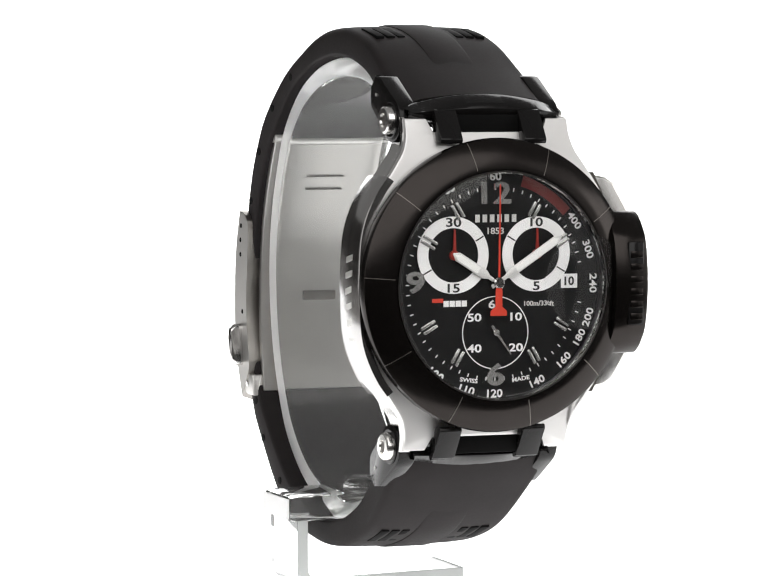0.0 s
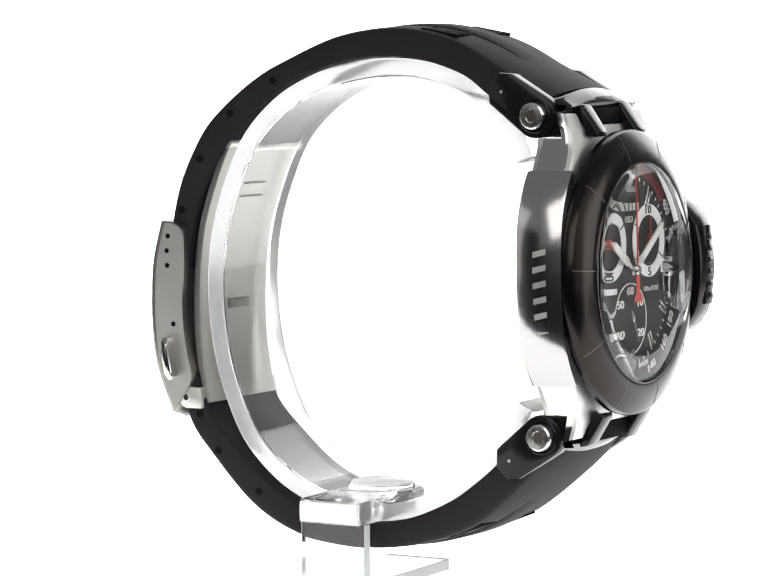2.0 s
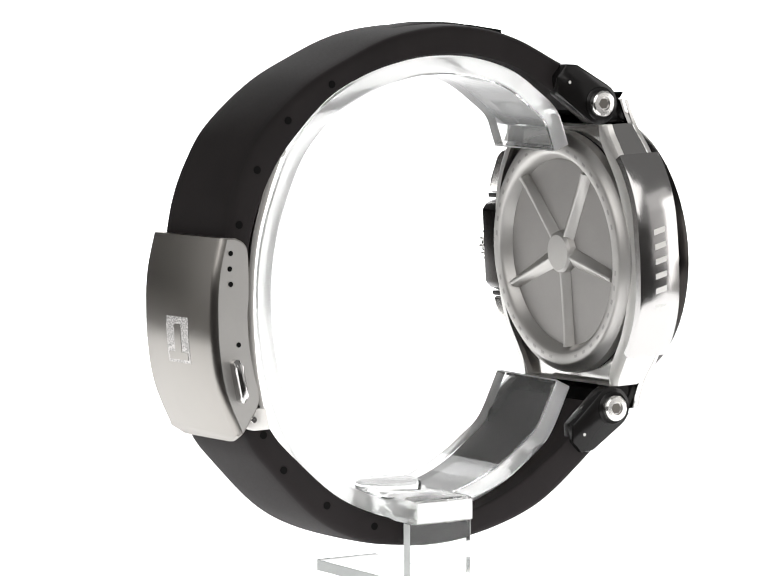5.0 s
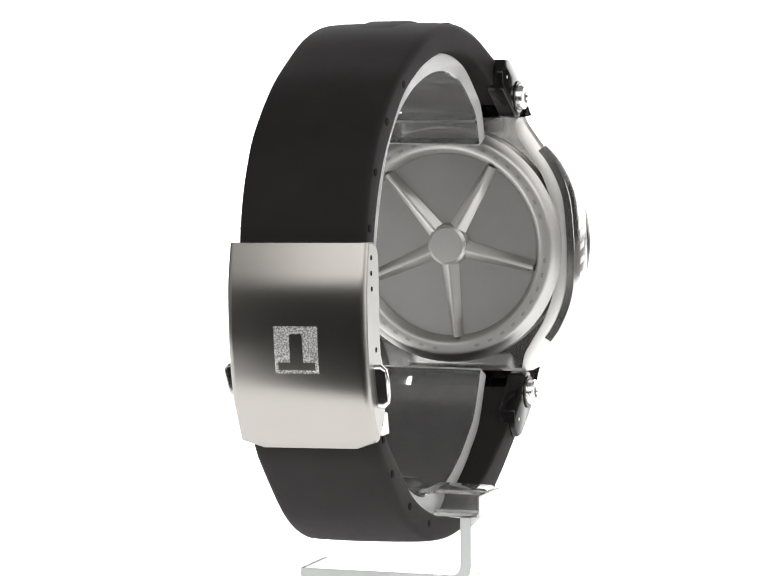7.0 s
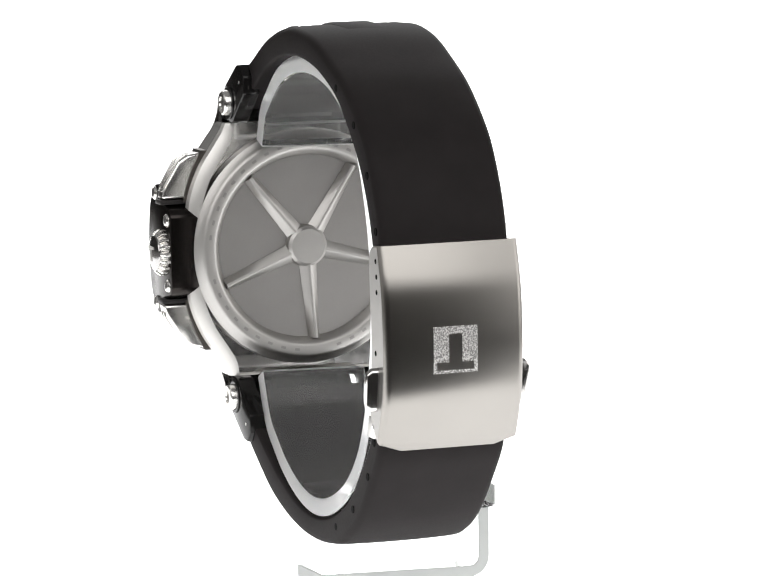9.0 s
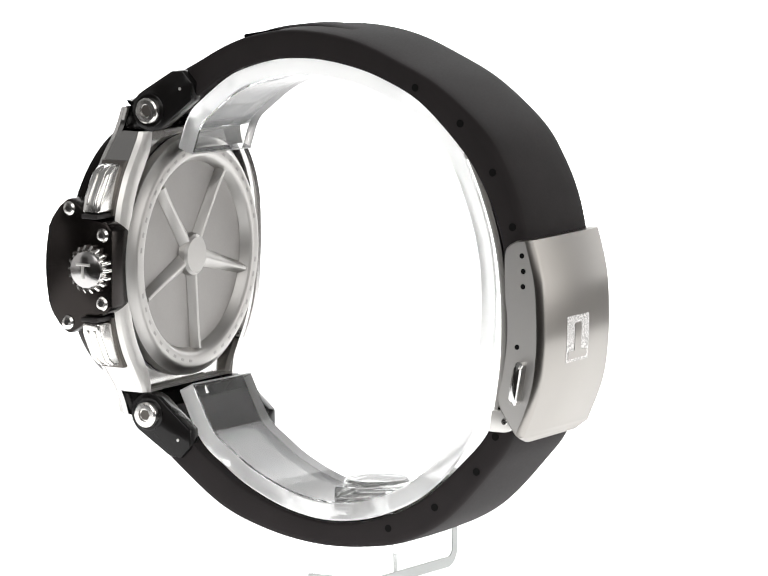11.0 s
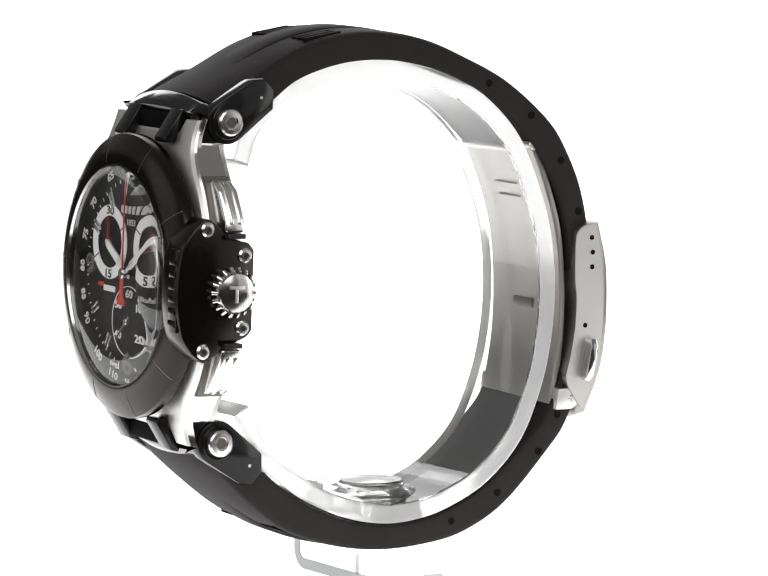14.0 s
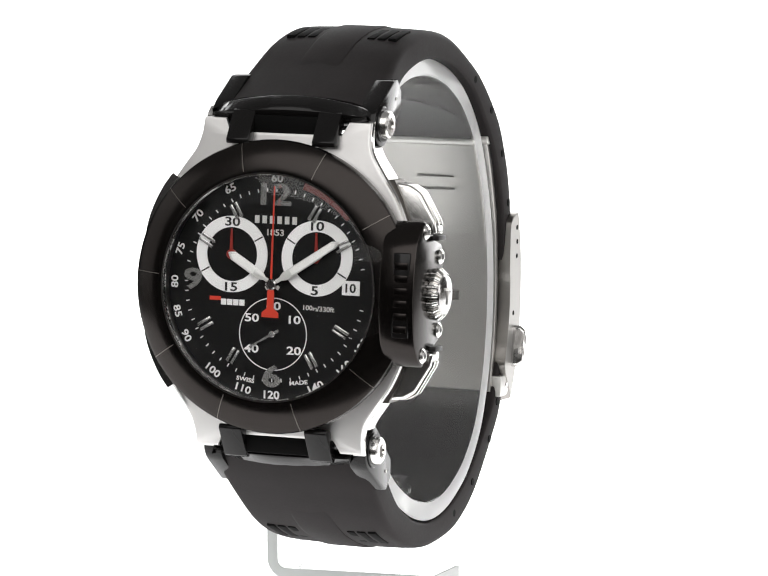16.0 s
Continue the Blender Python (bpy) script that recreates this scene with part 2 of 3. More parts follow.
def case():
    half = [(0, 23.4), (9.2, 23.4), (10.2, 25.4), (13.7, 25.4), (13.8, 23.0), (14.5, 20.6), (16.2, 18.0), (18.9, 13.8), (20.9, 8.0), (21.4, 0)]
    curve = spline(half[3:], 28)
    right = half[1:3] + [tuple(p) for p in curve]
    right = right + [(x, -z) for x, z in right[-2::-1]]
    full = right + [(-x, z) for x, z in right[::-1]]

    def at(y, inset):
        out = []
        for x, z in full:
            r = math.hypot(x, z)
            k = (r - inset) / r
            lug = max(0, (abs(z) - 17) / 8.4)
            z *= k
            if y > -39.95:      # the lugs are scooped out behind for the strap links
                z = max(-21.4, min(21.4, z))
                lug = 0
            out.append((x * k, y + 1.9 * lug ** 1.5, z))
        return out
    bm = loft([at(-41.1, 0.25), at(-40.7, 0.0), at(-40.0, 0.05), at(-39.9, 0.05), at(-36.2, 0.1)])
    body = part("case", bm, STEEL, watch, "polished steel case with short lugs", HEAD, angle=28)
    part("front_plate", loft([at(-41.9, 0.7), at(-41.75, 0.3), at(-41.1, 0.2)]), CASE, body, "satin steel front of the case")
    part("back_rim", loft([at(-36.19, 0.12), at(-35.4, 0.45), at(-34.8, 1.4), at(-34.6, 2.6)], cap=False), SATIN, body, "satin steel rim round the case back")
    # polished flank band on the nine o'clock side, with engraved bars for the lettering
    side = [p for p in right if abs(p[1]) < 16.6]

    def proud(k, d, y):
        x, z = side[k]
        (x0, z0), (x1, z1) = side[max(k - 1, 0)], side[min(k + 1, len(side) - 1)]
        n = Vector((z0 - z1, x1 - x0)).normalized()
        d += 0.95 - 0.6 * (abs(z) / 16.5) ** 3
        return (-x - n[0] * d, y, z + n[1] * d)
    section = ((-1.3, -42.7), (-0.15, -42.65), (0.0, -42.2), (0.0, -35.5), (-0.2, -35.05), (-1.4, -34.95))
    panel = part("flank", loft([[proud(k, d, y) for d, y in section] for k in range(len(side))]), FLANK, body, "polished steel flank with engraved bars")
    for k in range(6):
        z = 4.2 - 2.4 * k
        x = -22.35 + 0.0098 * z * z
        bm = prism([(-0.7, -37.9), (0.2, -37.9), (0.7, -40.1), (-0.2, -40.1)], "x", -0.3, 0.06)
        tilt = -0.0196 * z
        for v in bm.verts:
            px, py, pz = v.co.x, v.co.z, v.co.y
            v.co = (x - px - pz * tilt, py, z + pz)
        bmesh.ops.recalc_face_normals(bm, faces=bm.faces)
        part("engraved_bar", bm, SATIN, panel)
    # stepped notches between flank and lugs, their shade drawn as black strips
    for sx in (-1, 1):
        for sz in (-1, 1):
            for d in (-0.6, 0.0, 0.6):
                bm = box(d - 0.2, d + 0.2, -40.7, -36.3, -1.3, 0.06 + (0.1 if d else 0))
                moved(bm, sx * 15.6, 0, sz * 17.85, sx * (52 if sz > 0 else 128))
                part("notch_shade", bm, PVD, body)
    return body


def case_back():
    y = -35.8
    prof = [(20.2, -36.0), (20.0, -34.6), (19.4, -34.3), (18.9, -33.7), (18.6, -33.4), (18.3, -33.3), (16.9, -33.3), (16.6, -33.4), (16.2, -33.8), (15.5, y + 0.6), (0, y + 0.6)]
    back = part("case_back", lathe(prof, "y", (0, 0, 0), 120), BACK, watch, "satin steel case back with a five-spoked wheel relief", HEAD)
    part("recess", disc(15.45, y + 0.6, y + 0.66, 0, 0, 96), RECESS, back, "darker recessed steel centre")
    part("hub", lathe([(3.7, y + 0.5), (3.4, y + 1.6), (2.9, y + 2.0), (0, y + 2.05)], "y", (0, 0, 0), 48), BACK, back)
    # engraving round the back, too fine to read, as small plain bars
    for k in range(44):
        if k % 11 in (0, 1):
            continue
        bm = box(-0.42, 0.42, -33.4, -33.27, -0.22, 0.22)
        part("engraved_bar", moved(bm, 17.6 * math.sin(2 * math.pi * k / 44), 0, 17.6 * math.cos(2 * math.pi * k / 44), 360 * k / 44), FINE_MARK, back)
    for k in range(5):
        a = -90 + 72 * k
        bm = bmesh.new()
        secs = []
        for r, w, h in ((1.5, 1.7, 1.75), (4, 1.5, 1.7), (9, 1.25, 1.75), (13.6, 1.05, 1.9), (15.7, 0.95, 2.1)):
            secs.append([(r, y + 0.5, -w), (r, y + 0.75, -w), (r, y + h, -0.3), (r, y + h + 0.08, 0), (r, y + h, 0.3), (r, y + 0.75, w), (r, y + 0.5, w)])
        loft(secs, bm=bm)
        moved(bm, clock=4 - a)
        part("spoke", bm, BACK, back)


def bezel():
    prof = [(20.4, -41.6), (21.6, -42.4), (22.2, -42.8), (22.35, -43.9), (22.15, -44.6), (21.5, -45.1), (19.2, -46.05), (18.0, -46.3), (17.5, -46.3), (17.35, -46.0), (17.35, -42.0), (18.5, -41.6)]
    b = part("bezel", lathe(prof, "y", (0, 0, 0), 160, closed=True), PVD, watch, "black coated steel bezel with fine notches", HEAD)
    # grey strips paint the light caught in the bezel notches
    for k in range(10):
        a = 18 + 36 * k
        if 70 < a % 360 < 110:
            continue
        bm = prism([(17.9, -46.29), (19.2, -46.07), (21.5, -45.12), (22.15, -44.63), (22.3, -43.6), (22.1, -43.6), (21.3, -44.9), (19.2, -45.9), (17.9, -46.1)], "x", -0.07, 0.07)
        for v in bm.verts:
            v.co = (v.co.x, v.co.z - 0.03, v.co.y)
        moved(bm, clock=a + 4)
        part("bezel_glint", bm, STEEL_LINE, b)
    part("chapter_wall", lathe([(17.3, -45.6), (17.3, -42.9), (17.1, -42.9), (17.1, -45.6)], "y", (0, 0, 0), 120, closed=True), PVD_MATT, b)
    part("inner_ring", lathe([(17.42, -46.45), (17.42, -45.7), (17.1, -45.7), (17.0, -46.0), (17.15, -46.45)], "y", (0, 0, 0), 120, closed=True), STEEL, b, "thin polished ring round the crystal")


def crystal():
    g = part("crystal", lathe([(0, -46.35), (12, -46.3), (16.5, -46.1), (17.05, -45.9), (17.05, -44.9), (0, -44.9)], "y", (0, 0, 0), 120), GLASS, watch, "clear watch crystal", HEAD)
    # round magnifier over the date
    r, h = 7.2, 0.75
    rad = (r * r + h * h) / (2 * h)
    prof = [(rad * math.sin(k / 12 * math.asin(r / rad)), -46.3 - h + rad - rad * math.cos(k / 12 * math.asin(r / rad))) for k in range(13)]
    prof[0] = (0, prof[0][1])
    m = part("magnifier", lathe(prof + [(r, -46.28), (0, -46.28)], "y", (14.2, 0, 0.3), 72), LENS, watch, "domed magnifying lens over the date", HEAD)
    for ob in (g, m):
        ob.visible_shadow = False


DY = -43.0         # dial surface


def dial():
    d = part("dial", disc(17.3, DY, DY + 1.0, 0, 0, 120), DIAL, watch, "black chronograph dial with white print and three subdials", HEAD)

    def put(name, bm, mat, label=""):
        return part(name, bm, mat, d, label)
    top = DY - 0.05
    for value, clock in ((400, 54), (300, 72), (240, 90), (200, 108), (180, 120), (160, 135), (140, 154.3), (120, 180), (110, 196.4), (100, 216),
                         (90, 240), (85, 254.1), (80, 270), (75, 288), (70, 308.6), (65, 332.3), (60, 360)):
        a, r = radians(clock), 16.2
        tilt = clock if clock <= 90 or clock >= 270 else clock - 180
        put("numeral", moved(text_mesh(str(value), 1.5), r * math.sin(a), top, r * math.cos(a), tilt, 1.28), WHITE)
    for k in range(60):
        a = radians(6 * k)
        if k in (14, 15, 16):
            continue
        r = 14.35
        put("minute_tick", moved(box(-0.065, 0.065, -0.03, 0.05, -0.26, 0.26), r * math.sin(a), top, r * math.cos(a) + CZ - 0.2, 6 * k), WHITE)
    for hour in (1, 2, 4, 5, 7, 8, 10, 11):
        a = radians(30 * hour)
        for s in (-0.42, 0.42):
            bm = box(-0.24, 0.24, -0.35, 0.1, -1.2, 1.2, 0.08)
            moved(bm, s)
            put("hour_index", moved(bm, 12.7 * math.sin(a), top, 12.7 * math.cos(a) + CZ - 0.2, 30 * hour), POLISHED)
    for body, x, z in (("12", 0, 13.9), ("6", 0, -13.5), ("9", -13.2, 0.6)):
        put("large_numeral", moved(text_mesh(body, 4.3, 0.16, 0.03), x, top - 0.1, z, 0, 1.4), POLISHED, "raised silver numeral")
    for x, r0, r1, a, b in ((-7.0, 4.1, 5.8, "30", "15"), (6.8, 4.0, 5.7, "10", "5")):
        z = 4.6
        put("subdial_ring", ring(r0, r1, top - 0.06, DY + 0.1, x, z), WHITE, "white printed subdial ring")
        for body, s in ((a, 1), (b, -1)):
            put("numeral", moved(text_mesh(body, 1.85), x, top - 0.08, z + s * (r0 + r1) / 2, 0, 1.4), BLACK)
        for k in range(6):
            if k in (0, 3):
                continue
            g = radians(60 * k)
            rm = (r0 + r1) / 2
            put("subdial_tick", moved(box(-0.1, 0.1, -0.04, 0.04, -0.75, 0.75), x + rm * math.sin(g), top - 0.08, z + rm * math.cos(g), 60 * k), BLACK)
        put("subdial_pointer", moved(prism([(-0.3, -0.6), (0.3, -0.6), (0.12, 3.9), (-0.12, 3.9)], "y", -0.12, 0.1), x, top - 0.35, z), SUB_RED, "small red pointer")
        put("subdial_cap", disc(0.75, top - 0.6, DY, x, z, 32, 0.15), SUB_RED)
    put("seconds_ring", ring(5.4, 5.53, top - 0.04, DY + 0.1, 0, -7.2), WHITE, "thin white seconds ring")
    for body, clock in (("60", 0), ("10", 57), ("20", 123), ("40", 237), ("50", 303)):
        g = radians(clock)
        put("numeral", moved(text_mesh(body, 1.7), 4.15 * math.sin(g), top, -7.2 + 4.3 * math.cos(g), 0, 1.4), WHITE)
    # brand lettering as plain bars
    for k in range(6):
        put("brand_bar", moved(box(-0.36, 0.36, -0.05, 0.05, -0.58, 0.58), -3.05 + 1.22 * k, top, 10.1), SILVER)
    put("lettering", moved(text_mesh("1853", 1.35, 0.03), 0, top, 8.2, 0, 1.15), SILVER)
    put("emblem_bar", moved(box(-0.9, 0.9, -0.05, 0.05, -0.3, 0.3), -9.6, top, -2.2), RED)
    for k in range(4):
        put("emblem_bar", moved(box(-0.42, 0.42, -0.05, 0.05, -0.45, 0.45), -8.2 + 1.0 * k, top, -2.7), WHITE)
    put("lettering", moved(text_mesh("100m/330ft", 1.05, 0.03), 7.4, top, -2.9, 0, 1.1), SILVER)
    put("lettering", moved(text_mesh("SWISS", 0.85, 0.03), -4.3, top, -14.2, 8, 1.3), WHITE)
    put("lettering", moved(text_mesh("MADE", 0.85, 0.03), 4.3, top, -14.2, -8, 1.3), WHITE)
    # red zone towards two o'clock
    bm = bmesh.new()
    n = 20
    loft([[(r * math.sin(radians(16 + 32 * k / n)), y, r * math.cos(radians(16 + 32 * k / n)) + 0.2) for r, y in ((15.1, DY - 0.05), (16.6, DY - 0.05), (16.6, DY + 0.05), (15.1, DY + 0.05))] for k in range(n + 1)], bm=bm)
    put("red_zone", bm, RED_PRINT)
    # date window
    put("date_disc", moved(box(-1.3, 1.3, -0.06, 0.05, -1.05, 1.05), 12.4, DY - 0.03, 0.4), WHITE, "white date window")
    put("date_numeral", moved(text_mesh("10", 1.8), 12.4, DY - 0.12, 0.4, 0, 1.05), BLACK)
    return d


def pointers():
    for name, clock, length, w, y in (("hour_pointer", 301.5, 8.6, 0.72, -43.75), ("minute_pointer", 57.0, 12.6, 0.66, -44.05)):
        bm = prism([(-0.3, -1.2), (0.3, -1.2), (0.3, 1.6), (w, 2.4), (w, length - 0.9), (0.1, length), (-0.1, length), (-w, length - 0.9), (-w, 2.4), (-0.3, 1.6)], "y", y, y + 0.2, 0.05)
        p = part(name, moved(bm, 0, 0, CZ, clock), SILVER, watch, "white-filled silver pointer", HEAD)
        bm = prism([(-w * 0.72, 3.6), (w * 0.72, 3.6), (w * 0.72, length - 1.2), (0, length - 0.5), (-w * 0.72, length - 1.2)], "y", y - 0.05, y + 0.1)
        part("lume", moved(bm, 0, 0, CZ, clock), LUME, p)
    bm = prism([(-0.16, 0), (-0.08, 14.8), (0.08, 14.8), (0.16, 0), (0.55, -1.2), (0.55, -3.6), (1.35, -4.3), (1.35, -5.0), (-1.35, -5.0), (-1.35, -4.3), (-0.55, -3.6), (-0.55, -1.2)], "y", -44.4, -44.25)
    part("chronograph_pointer", moved(bm, 0, 0, CZ, 0.6), RED, watch, "thin red centre seconds pointer with a flared tail", HEAD)
    part("centre_cap", disc(0.85, -44.65, DY, 0, CZ, 32, 0.2), STEEL, watch, "", HEAD)
    bm = prism([(-0.22, -1.3), (0.22, -1.3), (0.1, 4.2), (-0.1, 4.2)], "y", -0.1, 0.08)
    merge(bm, disc(0.5, -0.25, 0.5, 0, 0, 24, 0.1))
    return part("small_seconds_pointer", bm, POLISHED, watch, "small silver running seconds pointer")


def crown_guard():
    edge = [(-43.4, 10.9), (-42.6, 11.0), (-40.8, 9.9), (-38.5, 8.0), (-35.6, 7.3), (-34.7, 6.2), (-34.7, -6.2), (-35.6, -7.2), (-38.5, -8.4), (-40.8, -9.9), (-42.6, -11.0), (-43.4, -10.9)]
    front = spline([(-45.0, -9.6), (-46.9, -6.5), (-47.7, 0), (-46.9, 6.5), (-45.0, 9.6)], 16)
    poly = edge + [tuple(p) for p in front]
    g = part("crown_guard", prism(poly, "x", 18.4, 24.0, 0.5), PVD, watch, "black steel crown guard with screws", HEAD)
    # blacker slab paints the shade of the guard's recess
    part("front_recess_shade", box(20.6, 23.3, -47.55, -46.2, -6.4, 6.4, 0.3), LINK, g)
    for k in range(6):
        part("embossed_bar", box(20.9, 23.0, -47.72, -47.2, -5.6 + 1.9 * k, -4.5 + 1.9 * k, 0.12), PVD, g)
    for y, z in ((-42.9, 9.4), (-36.4, 5.4), (-36.5, -5.7), (-43.1, -9.2)):
        s = part("screw", lathe([(1.15, 23.7), (1.15, 24.15), (0.85, 24.45), (0.55, 24.5), (0, 24.5)], "x", (0, y, z), 28), SCREW, g, "steel screw")
        # dark disc stands for the shaded hollow of the socket
        part("socket", side_disc(0.48, 24.3, 24.53, y, z, 6), PVD_MATT, s)
    c = part("crown", crown_mesh(), SCREW, watch, "fluted polished steel winding crown", HEAD)
    part("crown_cap", lathe([(3.05, 25.6), (2.9, 25.85), (2.0, 26.15), (0, 26.3)], "x", (0, -38.5, -0.15), 48), FLANK, c, "polished crown cap")
    part("crown_emblem", box(26.1, 26.4, -40.0, -37.4, 0.5, 0.95, 0.05), SATIN, c)
    part("crown_emblem", box(26.1, 26.4, -39.0, -38.5, -1.6, 0.45, 0.05), SATIN, c)


def crown_mesh():
    n, teeth = 18 * 10, 18
    secs = []
    for x, k in ((23.5, 0.86), (23.8, 0.9), (24.1, 1.0), (25.0, 1.0), (25.7, 0.84)):
        s = []
        for i in range(n):
            a = 2 * math.pi * i / n
            f = 0.5 + 0.5 * math.tanh(3 * math.cos(teeth * a))
            r = (3.15 + 0.8 * f) * k
            s.append((x, -38.5 + r * math.cos(a), -0.15 + r * math.sin(a)))
        secs.append(s)
    return loft(secs)


def pushers():
    shape = [(17.4, 16.6), (20.2, 16.2), (21.8, 15.2), (24.3, 11.0), (24.7, 8.9), (17.6, 8.9)]
    for s in (1, -1):
        # dark plate on the case paints the shade round the pusher
        bed = [(16.0, 16.9), (17.9, 16.9), (18.5, 15.7), (19.45, 13.8), (20.4, 11.0), (21.1, 8.3), (16.0, 8.3)]
        p = part("pusher", prism([(x, z * s) for x, z in shape], "y", -40.1, -36.7, 0.5, 3), SCREW, watch, "polished steel chronograph pusher", HEAD)
        part("pusher_gap_shade", prism([(x, z * s) for x, z in bed], "y", -40.6, -36.4), STEEL_LINE, p, "dark plate behind the pusher, standing for gap shade")
        for y in (-39.3, -37.9):
            rib = [(19.3, 16.4), (20.4, 16.3), (22.0, 15.35), (24.5, 11.1), (24.75, 10.2), (23.0, 10.2)]
            part("pusher_rib", prism([(x, z * s) for x, z in rib], "y", y, y + 0.55, 0.1), SCREW, p)
        part("pusher_foot", box(20.5, 25.0, -39.9, -36.8, min(8.0 * s, 8.75 * s), max(8.0 * s, 8.75 * s), 0.1), PVD_MATT, p)


def end_links():
    for s in (1, -1):
        # cheek plates with a round boss about the hinge screw
        boss = [(-34.4 + 3.5 * math.cos(a), 24.9 + 3.5 * math.sin(a)) for a in [radians(118 + 17 * k) for k in range(12)]]
        cheek = boss + [(-26.5, 26.9), (-26.4, 29.8), (-28.2, 31.7), (-30.4, 31.5)]
        poly = [(y, z * s) for y, z in cheek]
        bm = prism(poly, "x", 10.5, 13.4, 0.3)
        merge(bm, prism(poly, "x", -13.4, -10.5, 0.3))
        # cross bar and the block under the lugs
        bar = [(-36.0, 24.9), (-37.6, 24.6), (-39.2, 25.3), (-39.9, 26.0), (-39.5, 26.9), (-37.6, 28.2), (-36.4, 28.5), (-34.0, 27.0)]
        secs = []
        for k in range(25):
            half = 12.6 if s > 0 else 11.4
            x = half * (k / 12 - 1)
            rise = (0.7 if s > 0 else 0.3) * (1 - (x / 13.0) ** 2)
            drop = 1.3 * (x / 13.0) ** 2
            end = 1 - 0.25 * max(0, (abs(x) - 10.2) / 2.8) ** 2
            outline = [(-36.4 + (y + 36.4) * end, 26.0 + (z - 26.0) * end) for y, z in bar]
            secs.append([(x, y - 0.35 * rise + (0.0 if s > 0 else 1.1), (z + rise * (1 if i in (3, 4, 5) else 0) - (drop + (0.5 if s < 0 else 0) if i in (4, 5, 6) else 0)) * s) for i, (y, z) in enumerate(outline)])
        merge(bm, bevel_all(loft(secs), 0.25, 2, 30))
        block = [(-36.0, 25.4), (-38.3, 25.6), (-39.4, 23.8), (-39.7, 21.6), (-35.4, 21.6), (-34.4, 23.0)]
        merge(bm, prism([(y, z * s) for y, z in block], "x", 9.6, 12.8, 0.2))
        merge(bm, prism([(y, z * s) for y, z in block], "x", -12.8, -9.6, 0.2))
        link = part("strap_link", bm, LINK, watch, "black steel link joining strap and case", HEAD)
        for x in (-7.0, 7.0):
            tab = [(-38.8, 26.8), (-40.1, 26.5), (-42.9, 22.1), (-42.7, 21.4), (-41.0, 21.6), (-38.4, 25.0)]
            part("tab", prism([(y, z * s) for y, z in tab], "x", x - 1.85, x + 1.85, 0.2), LINK, link)
        # near-black block paints the shaded gap between the tabs
        part("slot", box(-5.4, 5.4, -40.3, -36.5, min(22.6 * s, 25.8 * s), max(22.6 * s, 25.8 * s), 0.2), RUBBER_DARK, link)
        for sx in (-1, 1):
            part("washer", lathe([(2.2, sx * 13.2), (2.75, sx * 13.2), (2.75, sx * 13.55), (2.6, sx * 13.65), (2.2, sx * 13.65)], "x", (0, -34.4, 24.9 * s), 40, closed=True), LINK, link)
            sc = part("hinge_screw", lathe([(2.1, sx * 11.5), (2.15, sx * 14.25), (2.05, sx * 14.55), (1.8, sx * 14.75), (1.1, sx * 14.8), (1.0, sx * 14.5), (0, sx * 14.5)], "x", (0, -34.4, 24.9 * s), 40), SCREW, link, "round polished hinge screw")
            # hollow of the hinge screw darkened by a grey disc
            part("socket", side_disc(0.9, sx * 14.3, sx * 14.56, -34.4, 24.9 * s, 6), STEEL_LINE, sc)
            part("pin_hole", side_disc(0.26, sx * 13.3, sx * 13.46, -28.7, 28.7 * s, 16), SATIN, link)


UP_OUT = [(-37.0, 28.6), (-28.9, 32.3), (-20.7, 36.0), (-13.0, 37.7), (-5.4, 37.8), (2.5, 36.4), (10.0, 33.4), (17.9, 29.3), (25.7, 22.8), (29.5, 17.1), (32.0, 11.1), (33.4, 4.0), (33.9, -4.0)]
UP_IN = [(-33.5, 23.5), (-26.6, 27.0), (-20.8, 30.7), (-13.0, 33.0), (-5.4, 33.4), (1.5, 32.4), (7.8, 30.4), (14.6, 26.8), (21.8, 19.8), (25.4, 14.6), (27.8, 9.2), (29.4, 3.2), (30.2, -4.0)]
LO_OUT = [(-40.0, -26.2), (-35.1, -31.2), (-27.6, -37.4), (-21.6, -40.9), (-13.6, -43.6), (-5.7, -44.9), (2.0, -44.8), (9.9, -43.4), (17.9, -39.2), (25.9, -31.2), (29.6, -26.4), (32.5, -19.0)]
LO_IN = [(-33.5, -24.0), (-28.1, -29.7), (-23.6, -33.4), (-19.0, -36.5), (-12.4, -39.4), (-5.6, -40.9), (0.8, -40.8), (7.4, -39.2), (14.4, -35.7), (21.6, -29.4), (25.8, -24.7), (28.6, -18.5)]


